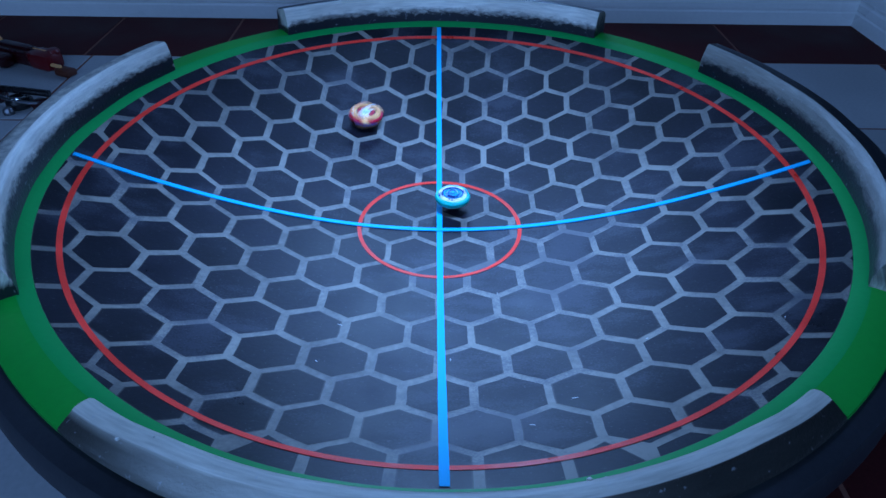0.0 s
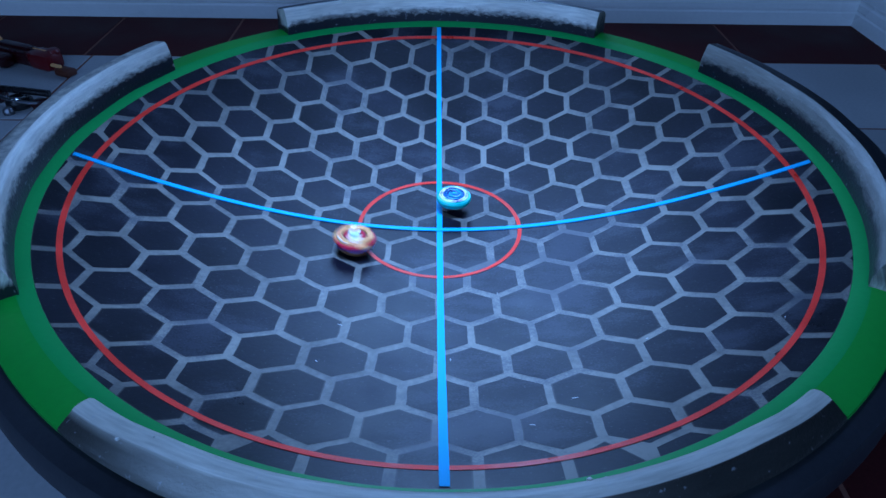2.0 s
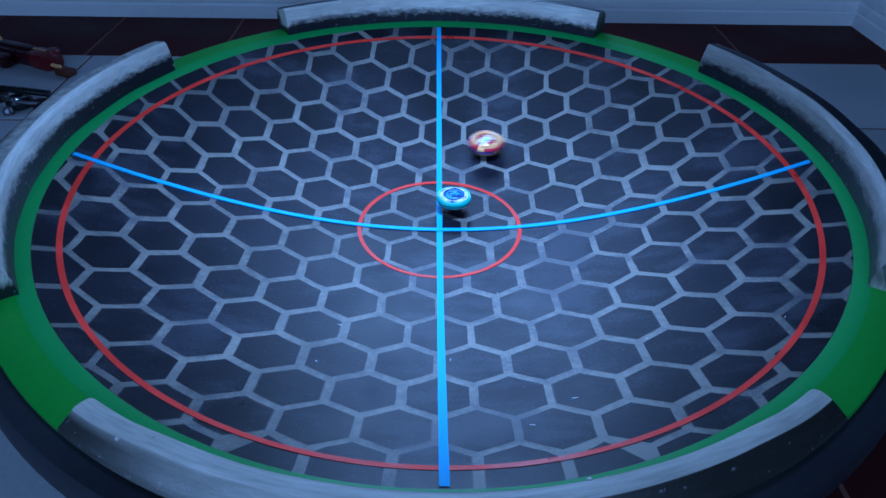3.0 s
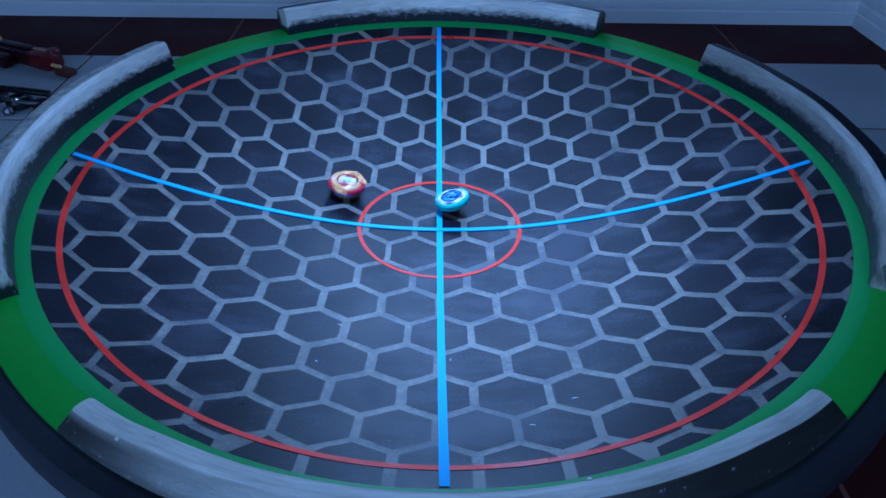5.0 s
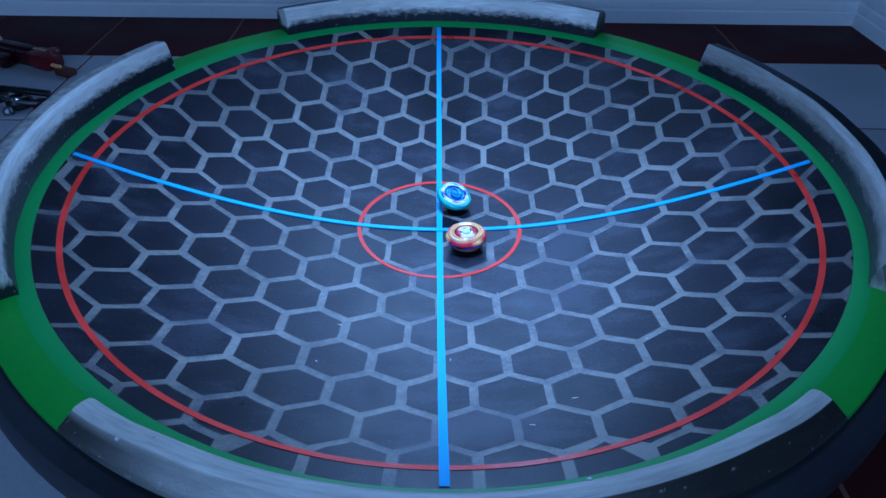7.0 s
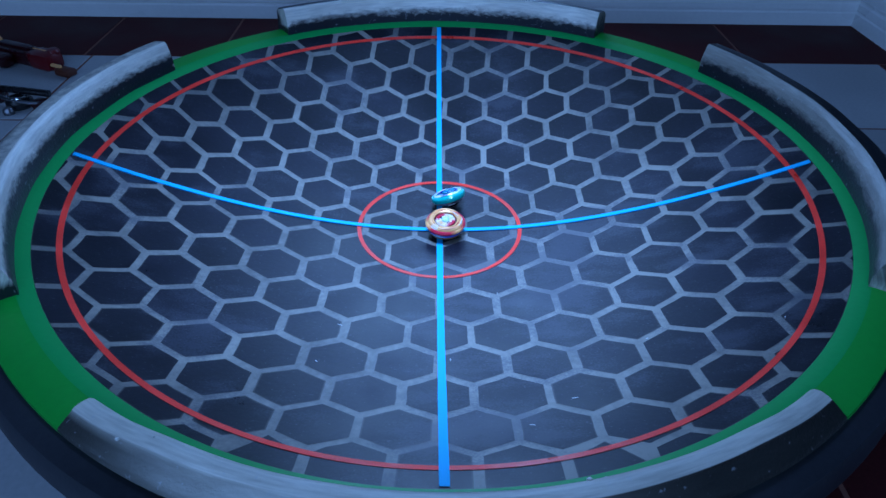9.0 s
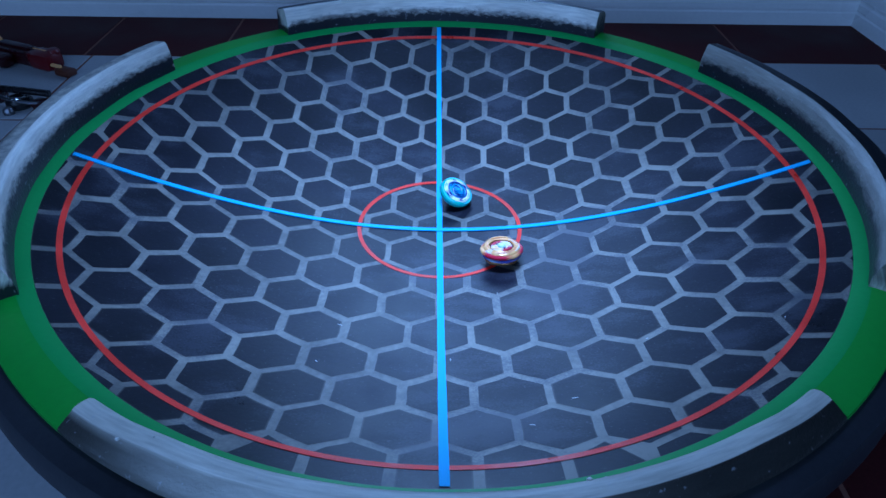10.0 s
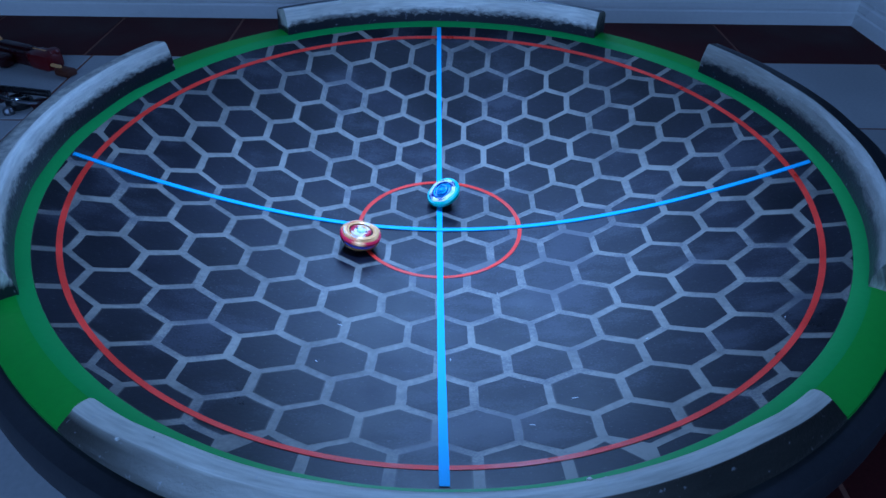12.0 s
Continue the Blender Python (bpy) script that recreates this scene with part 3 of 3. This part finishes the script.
def orange_top():
    top = thing("spinner_toy", "gold, crimson and blue plastic battle spinning top", "spinning top", "tops in the arena")
    disc = part("disc", lathe(mm((0, 4.6), (17.5, 4.6), (21.2, 5.8), (22.6, 8.6), (22.0, 10.4), (0, 10.6)), 48, lobes=lambda a: 1 + 0.03 * math.cos(4 * a)), BRONZE, top, "bronze-coloured disc")
    part("tip", lathe(mm((0, 0), (2.2, 0.2), (3.2, 2.4), (7.0, 3.4), (9.0, 4.0), (9.6, 4.7), (0, 4.7)), 32), BLACK, disc, "black plastic driver tip")
    part("lower_band", lathe(mm((12, 10.2), (21.4, 10.0), (24.2, 12.4), (25.4, 16.0), (12, 17.2)), 60), VIOLET, disc, "blue violet lower band")
    part("layer", lathe(mm((12, 16.9), (24.4, 16.6), (26.0, 18.4), (26.1, 20.6), (24.6, 22.6), (12, 23.2)), 90, lobes=lambda a: 1 + 0.016 * math.cos(3 * a + 0.4)), CRIMSON, disc, "crimson outer layer")
    for k in range(3):
        part("claw", lathe(mm((23.4, 17.6), (26.3, 18.2), (26.8, 20.2), (25.6, 22.4), (22.4, 23.4)), 8, 40 + 120 * k, 40 - 8 * k), GOLD, disc, "gold claw over the side")
        part("side_mark", lathe(mm((22.0, 12.0), (24.6, 12.2), (25.9, 15.8), (24.0, 16.4)), 6, 100 + 120 * k, 26), (SKY, MAROON, GOLD)[k], disc)
    part("tray", lathe(mm((0, 22.4), (15.6, 22.4), (15.6, 23.4), (0, 23.6)), 40), MAROON, disc, "dark maroon recess")
    for k in range(2):
        part("gold_band", lathe(mm((15.0, 22.4), (22.0, 22.0), (22.9, 23.0), (22.2, 25.0), (20.4, 26.4), (18.2, 25.9), (16.6, 26.9), (15.0, 26.0)), 48, 96 + 180 * k, 168, lobes=lambda a: 1 + 0.03 * math.cos(2 * a) + 0.018 * math.cos(6 * a + 1)), GOLD, disc, "raised gold band")
        part("gap_inlay", lathe(mm((15.4, 22.2), (23.4, 22.0), (23.2, 24.2), (15.4, 25.2)), 8, 84 + 180 * k, 12), CRIMSON if k else PALE, disc)
    # The white ridges put the gold band's glossy glints into colour.
    arcs("ridge", [(PEACH, 19.2, 21.4, 25.4, 27.3, 118, 62), (PALE, 20.8, 22.2, 25.2, 26.9, 196, 34), (GOLD, 19.0, 21.8, 25.4, 27.6, 292, 70), (PEACH, 17.2, 18.6, 25.4, 26.8, 20, 48),
                   (CRIMSON, 17.4, 18.6, 25.2, 26.5, 150, 66), (CRIMSON, 18.0, 19.0, 25.2, 26.4, 318, 44), (PALE, 17.2, 18.2, 25.4, 26.9, 246, 40)], disc)
    part("face", lathe(mm((0, 23.2), (12.6, 23.2), (13.0, 24.2), (12.2, 25.2), (9.0, 25.0), (0, 25.0)), 40), LILAC, disc, "pale lilac inner face")
    for k in range(2):
        part("crescent", lathe(mm((8.4, 24.4), (13.2, 24.2), (13.1, 25.5), (11.4, 26.2), (8.6, 25.7)), 20, 142 + 180 * k, 76), CRIMSON, disc, "crimson crescent blade")
        part("eye", lathe(mm((0, 24.8), (1.5, 24.8), (1.4, 25.9), (0, 26.0)), 12), BLACK, disc).location = (0.0068 * (1 - 2 * k), 0.0016, 0)
        part("fang", plate([(9.2 * math.cos(radians(a + 180 * k)) * f, 9.2 * math.sin(radians(a + 180 * k)) * f) for a, f in ((66, 1.0), (90, 1.36), (114, 1.0), (90, 0.72))], 24.6, 26.2), PALE if k else GOLD, disc)
    part("chip", lathe(mm((0, 24.6), (5.2, 24.6), (5.2, 26.4), (4.4, 27.0), (0, 26.9)), 36), SKY, disc, "pale blue centre chip")
    part("star", plate(ray_points(4, 4.6, 1.7, 12), 26.6, 27.6), PALE, disc, "white star on the chip")
    return top, disc


# ---- toys on the floor behind the arena ----
def tube(points, radius, sides=10):
    """A bent rod through the points."""
    bm = bmesh.new()
    rings = []
    for i, p in enumerate(points):
        ahead = (Vector(points[min(i + 1, len(points) - 1)]) - Vector(points[max(i - 1, 0)])).normalized()
        across = ahead.orthogonal().normalized() if abs(ahead.z) > 0.9 else ahead.cross(Vector((0, 0, 1))).normalized()
        up = across.cross(ahead)
        rings.append([bm.verts.new(Vector(p) + (across * math.cos(2 * math.pi * k / sides) + up * math.sin(2 * math.pi * k / sides)) * radius) for k in range(sides)])
    for a, b in zip(rings, rings[1:]):
        for k in range(sides):
            bm.faces.new((a[k], a[(k + 1) % sides], b[(k + 1) % sides], b[k]))
    bm.faces.new(rings[0]), bm.faces.new(rings[-1])
    return bm


def launchers():
    a = thing("toy_launcher", "dark red plastic toy launcher with gold catch lying on tiles", "toy")
    a.matrix_world = pose(-0.786, 0.578, 0, 0, 0, -24)
    part("body", box(-0.20, -0.020, 0.0, -0.034, 0.022, 0.032, 0.010), DARKRED, a)
    part("end_cap", box(-0.052, -0.024, 0.0, 0.010, 0.020, 0.036, 0.011), TOYRED, a, "glossy red end cap")
    part("knob", lathe([(1e-5, 0.028), (0.012, 0.028), (0.013, 0.034), (0.010, 0.039), (1e-5, 0.040)], 24), TOYRED, a, "round red knob").matrix_world = a.matrix_world @ pose(-0.004, 0.008, 0.0)
    part("grip", box(-0.15, -0.050, 0.001, -0.085, -0.020, 0.028, 0.008), DARKRED, a)
    part("ridge", box(-0.14, -0.009, 0.030, -0.056, 0.009, 0.038, 0.003), DARKRED, a)
    part("seam", box(-0.050, -0.0012, 0.0350, -0.014, 0.0012, 0.0368, 0.0004), GOLD, a, "thin gold seam line")
    part("catch", box(0.006, -0.017, 0.012, 0.034, -0.010, 0.019, 0.0025), GOLD, a, "gold-coloured catch")
    part("prong", box(0.024, -0.026, 0.0, 0.060, 0.000, 0.014, 0.004), RUST, a, "dark orange brown prong")
    part("screw", lathe([(1e-5, 0.030), (0.006, 0.030), (0.006, 0.036), (0.004, 0.038), (1e-5, 0.038)], 20), GOLD, a, "gold-coloured screw").matrix_world = a.matrix_world @ pose(-0.160, 0.010, 0.0)
    b = thing("toy_launcher", "black glossy plastic toy launcher with chrome details on tiles", "toy")
    b.matrix_world = pose(-0.785, 0.415, 0, 0, 0, -14)
    part("body", box(-0.150, -0.014, 0.0, -0.026, 0.018, 0.026, 0.008), DARKRED, b, "blackish red body")
    part("hub", lathe([(1e-5, 0.0), (0.020, 0.0), (0.023, 0.004), (0.023, 0.012), (0.019, 0.018), (0.008, 0.021), (1e-5, 0.021)], 32), BLACK, b).matrix_world = b.matrix_world @ pose(0.012, -0.004, 0.0)
    part("arm", tube([(-0.040 + 0.105 * k / 9, 0.012 - 0.010 * math.sin(math.pi * k / 9) + 0.004 * k / 9, 0.022 + 0.006 * math.sin(math.pi * k / 9)) for k in range(10)], 0.0065), BLACK, b, "curved black arm")
    part("ring", tube([(0.012 + 0.017 * math.cos(radians(200 + 19 * k)), -0.004 + 0.017 * math.sin(radians(200 + 19 * k)), 0.021) for k in range(10)], 0.0026), CHROME, b, "chrome ring piece")
    part("rod", tube([(-0.020, -0.012, 0.020), (0.010, -0.020, 0.019), (0.040, -0.016, 0.016), (0.062, -0.004, 0.012)], 0.0035), STEEL, b, "dark steel rod")
    part("knob", lathe([(1e-5, 0.0), (0.009, 0.0), (0.010, 0.006), (0.007, 0.012), (1e-5, 0.013)], 24), STEEL, b, "steel knob").matrix_world = b.matrix_world @ pose(0.014, -0.036, 0.0)
    part("cap", box(0.040, -0.012, 0.0, 0.070, 0.014, 0.016, 0.005), DARKRED, b)


def tiles():
    """Square floor tiles with worn edges; dark ones run along the walls and fill the front right."""
    floor = bpy.data.objects["floor"]
    near = [-1.70] + [-1.585 + 0.28 * k for k in range(9)] + [0.948, WALL_X]
    back = [-1.70] + [-1.622 + 0.286 * k for k in range(9)] + [WALL_X]
    ys = [-2.20] + [-2.045 + 0.30 * k for k in range(10)] + [WALL_Y]
    shared = {}
    for y0, y1 in zip(ys, ys[1:]):
        xs = back if y0 > 0.64 else near
        for x0, x1 in zip(xs, xs[1:]):
            dark = y0 > 0.64 or x0 > 0.94 or (x0 > 0.09 and y1 < 0.1)
            key = (round(x1 - x0, 3), round(y1 - y0, 3), dark)
            if key not in shared:
                w, d = (x1 - x0) / 2 - 0.0028, (y1 - y0) / 2 - 0.0028
                shared[key] = part("tile", box(-w, -d, -0.010, w, d, 0.0, 0.0012), DARK_TILE if dark else TILE, floor, smooth=False)
                ob = shared[key]
            else:
                ob = new("tile", shared[key].data)
                ob.parent = floor
            ob.matrix_world = pose((x0 + x1) / 2, (y0 + y1) / 2, 0.0)


room()
baseboards()
tiles()
arena()
BLUE_TOP, BLUE_DISC = blue_top()
ORANGE_TOP, ORANGE_DISC = orange_top()
launchers()


def lean(x, y, tx, ty):
    """A top with its tip on the bowl at x, y, its axis tipped towards (tx, ty) by that many degrees."""
    axis = Vector((-ty, tx, 0))
    turn = Matrix.Rotation(radians(math.hypot(tx, ty)), 4, axis.normalized()) if axis.length > 1e-6 else Matrix.Identity(4)
    return Matrix.Translation((x, y, bowl_z(x, y) + 0.0018)) @ turn


def motions():
    walk(BLUE_TOP, [(t, lean(x, y, tx, ty)) for t, x, y, tx, ty in (
        (0, 0.0136, 0.0501, 0.3, -0.4), (1, 0.0145, 0.0484, -0.3, 0.6), (1.5, 0.0149, 0.0485, 0.7, 0.3), (2.5, 0.0155, 0.0475, -0.9, -0.4), (3.2, 0.0150,
        0.0467, 0.6, 1.9), (4, 0.0135, 0.0490, 2.3, -7.7), (4.8, 0.0179, 0.0455, -14.0, -0.0), (5, 0.0169, 0.0427, -13.4, 4.5), (5.5, 0.0146, 0.0413, -6.9,
        12.8), (5.9, 0.0138, 0.0433, -0.4, 14.9), (6.1, 0.0145, 0.0490, 6.6, 13.9), (6.3, 0.0113, 0.0587, 13.5, 9.0), (6.5, 0.0108, 0.0570, 16.8, 2.7), (6.8,
        0.0121, 0.0547, 17.3, -5.6), (7, 0.0112, 0.0553, 15.4, -11.1), (7.2, 0.0126, 0.0569, 11.7, -15.7), (7.7, 0.0144, 0.0548, -4.4, -20.5), (8.3, 0.0152,
        0.0503, -21.7, -6.2), (8.8, 0.0131, 0.0494, -20.1, 13.1), (9, 0.0126, 0.0490, -16.5, 19.7), (9.1, 0.0115, 0.0517, -11.0, 24.1), (9.4, 0.0118, 0.0635,
        10.9, 26.9), (9.5, 0.0108, 0.0636, 18.2, 22.7), (9.8, 0.0099, 0.0655, 29.4, 0.4), (10, 0.0112, 0.0666, 25.4, -15.1), (10.2, 0.0118, 0.0686, 14.9,
        -25.7), (10.5, 0.0103, 0.0673, -3.6, -29.8), (10.8, 0.0091, 0.0664, -11.2, -27.4), (11.2, 0.0097, 0.0662, -17.5, -23.2), (11.5, 0.0085, 0.0663, -20.8,
        -19.8), (12, 0.0084, 0.0653, -24.7, -13.1))])
    walk(ORANGE_TOP, [(t, lean(x, y, tx, ty)) for t, x, y, tx, ty in (
        (0, -0.1207, 0.2302, 4.1, -7.8), (0.1, -0.1461, 0.1560, 5.1, -5.4), (0.2, -0.1553, 0.0772, 5.5, -2.7), (0.3, -0.1424, 0.0044, 5.1, -0.2), (0.4,
        -0.1069, -0.0578, 3.9, 2.1), (0.5, -0.0518, -0.1038, 1.9, 3.8), (0.6, 0.0097, -0.1281, -0.4, 4.6), (0.7, 0.0644, -0.1296, -2.3, 4.6), (0.8, 0.1057,
        -0.1089, -3.8, 3.9), (0.9, 0.1324, -0.0648, -4.7, 2.3), (1, 0.1443, -0.0098, -5.2, 0.3), (1.1, 0.1398, 0.0534, -5.0, -1.9), (1.2, 0.1181, 0.1149,
        -4.2, -4.1), (1.3, 0.0773, 0.1680, -2.7, -5.9), (1.4, 0.0235, 0.2008, -0.8, -7.0), (1.5, -0.0351, 0.2054, 1.2, -7.2), (1.6, -0.0902, 0.1815, 3.2,
        -6.3), (1.7, -0.1311, 0.1349, 4.6, -4.7), (1.8, -0.1481, 0.0778, 5.3, -2.8), (1.9, -0.1413, 0.0097, 5.1, -0.3), (2, -0.1122, -0.0571, 4.0, 2.1), (2.1,
        -0.0616, -0.1098, 2.2, 4.0), (2.2, 0.0006, -0.1429, -0.0, 5.1), (2.3, 0.0599, -0.1507, -2.1, 5.4), (2.4, 0.1175, -0.1365, -4.2, 4.8), (2.5, 0.1691,
        -0.0919, -5.9, 3.2), (2.6, 0.2052, -0.0291, -7.2, 1.0), (2.7, 0.2134, 0.0358, -7.4, -1.2), (2.8, 0.1903, 0.0944, -6.6, -3.3), (2.9, 0.1393, 0.1409,
        -4.9, -4.9), (3, 0.0674, 0.1758, -2.4, -6.2), (3.1, -0.0255, 0.1714, 0.9, -6.1), (3.2, -0.1141, 0.1399, 4.0, -4.9), (3.4, -0.1520, 0.0480, 5.4, -1.7),
        (3.6, -0.1227, -0.0637, 4.4, 2.3), (3.8, -0.0436, -0.1247, 1.6, 4.5), (4, 0.0580, -0.1156, -2.1, 4.2), (4.2, 0.1355, -0.0297, -4.9, 1.1), (4.4,
        0.1156, 0.0906, -4.1, -3.2), (4.6, 0.0102, 0.1702, -0.4, -6.0), (4.8, -0.0935, 0.1425, 3.3, -5.1), (4.9, -0.1192, 0.1104, 4.2, -3.9), (5, -0.1348,
        0.0664, 4.8, -2.4), (5.1, -0.1353, 0.0236, 4.8, -0.7), (5.2, -0.1260, -0.0143, 4.6, 0.8), (5.3, -0.1153, -0.0358, 4.4, 1.6), (5.4, -0.1012, -0.0470,
        4.1, 1.9), (5.5, -0.0787, -0.0487, 3.4, 1.6), (5.6, -0.0539, -0.0463, 2.5, 1.2), (5.7, -0.0339, -0.0399, 1.4, 0.6), (5.8, -0.0184, -0.0326, 0.3, 0.3),
        (5.9, -0.0059, -0.0229, -0.7, 0.3), (6, 0.0052, -0.0135, -1.4, 0.5), (6.1, 0.0125, -0.0058, -1.6, 0.9), (6.2, 0.0154, -0.0141, -1.2, 1.8), (6.3,
        0.0199, -0.0261, -0.5, 2.5), (6.4, 0.0265, -0.0341, 0.2, 2.5), (6.5, 0.0331, -0.0406, 0.5, 2.0), (6.6, 0.0370, -0.0445, 0.5, 1.0), (6.7, 0.0388,
        -0.0450, -0.1, 0.1), (6.8, 0.0379, -0.0438, -1.2, -0.5), (6.9, 0.0354, -0.0420, -2.3, -0.5), (7, 0.0309, -0.0379, -3.2, 0.2), (7.1, 0.0260, -0.0307,
        -3.5, 1.3), (7.2, 0.0186, -0.0194, -2.8, 2.3), (7.4, -0.0067, 0.0018, 0.8, 2.7), (7.6, -0.0428, 0.0090, 4.6, 0.3), (7.8, -0.0756, -0.0039, 4.7, -2.6),
        (8, -0.0920, -0.0249, 1.5, -2.2), (8.2, -0.0923, -0.0394, -0.5, 1.8), (8.4, -0.0764, -0.0369, 1.5, 5.2), (8.6, -0.0492, -0.0205, 5.0, 3.6), (8.8,
        -0.0164, -0.0013, 4.8, -1.8), (8.9, -0.0055, -0.0077, 2.7, -3.6), (9, 0.0034, -0.0077, -0.1, -4.5), (9.1, 0.0149, -0.0019, -2.1, -4.6), (9.2, 0.0255,
        0.0057, -3.9, -4.3), (9.3, 0.0324, 0.0095, -5.4, -3.4), (9.4, 0.0354, -0.0075, -6.3, -1.4), (9.5, 0.0405, -0.0375, -6.9, 1.4), (9.6, 0.0498, -0.0623,
        -7.1, 4.0), (9.7, 0.0614, -0.0766, -6.8, 6.1), (9.8, 0.0711, -0.0851, -6.0, 7.7), (9.9, 0.0751, -0.0832, -4.5, 8.6), (10, 0.0733, -0.0760, -2.7, 8.8),
        (10.1, 0.0644, -0.0628, -0.1, 7.8), (10.2, 0.0485, -0.0428, 2.5, 5.8), (10.3, 0.0236, -0.0265, 4.7, 3.3), (10.4, -0.0076, -0.0156, 6.3, 0.6), (10.5,
        -0.0385, -0.0138, 7.0, -1.8), (10.6, -0.0525, -0.0154, 6.2, -3.7), (10.7, -0.0625, -0.0160, 4.6, -5.0), (10.8, -0.0712, -0.0179, 2.6, -5.3), (10.9,
        -0.0736, -0.0184, 0.4, -4.9), (11, -0.0808, -0.0202, -1.3, -3.5), (11.1, -0.0881, -0.0255, -2.3, -1.4), (11.2, -0.0940, -0.0291, -2.6, 1.1), (11.3,
        -0.0954, -0.0300, -2.1, 3.4), (11.4, -0.0999, -0.0321, -0.6, 5.4), (11.5, -0.1041, -0.0353, 1.5, 6.8), (11.6, -0.1071, -0.0384, 3.9, 7.4), (11.7,
        -0.1078, -0.0398, 6.2, 7.0), (11.8, -0.1090, -0.0409, 8.2, 5.7), (11.9, -0.1080, -0.0438, 9.5, 3.9), (12, -0.1075, -0.0466, 9.9, 1.7))])
    walk(BLUE_DISC, [(k / 30, pose(0, 0, 0, 0, 0, 15 + 86.0 * k - 42.0 * k * k / 720)) for k in range(361)])
    walk(ORANGE_DISC, [(k / 30, pose(0, 0, 0, 0, 0, 86.0 * k - 18.0 * k * k / 720 - 22.5)) for k in range(361)])


motions()
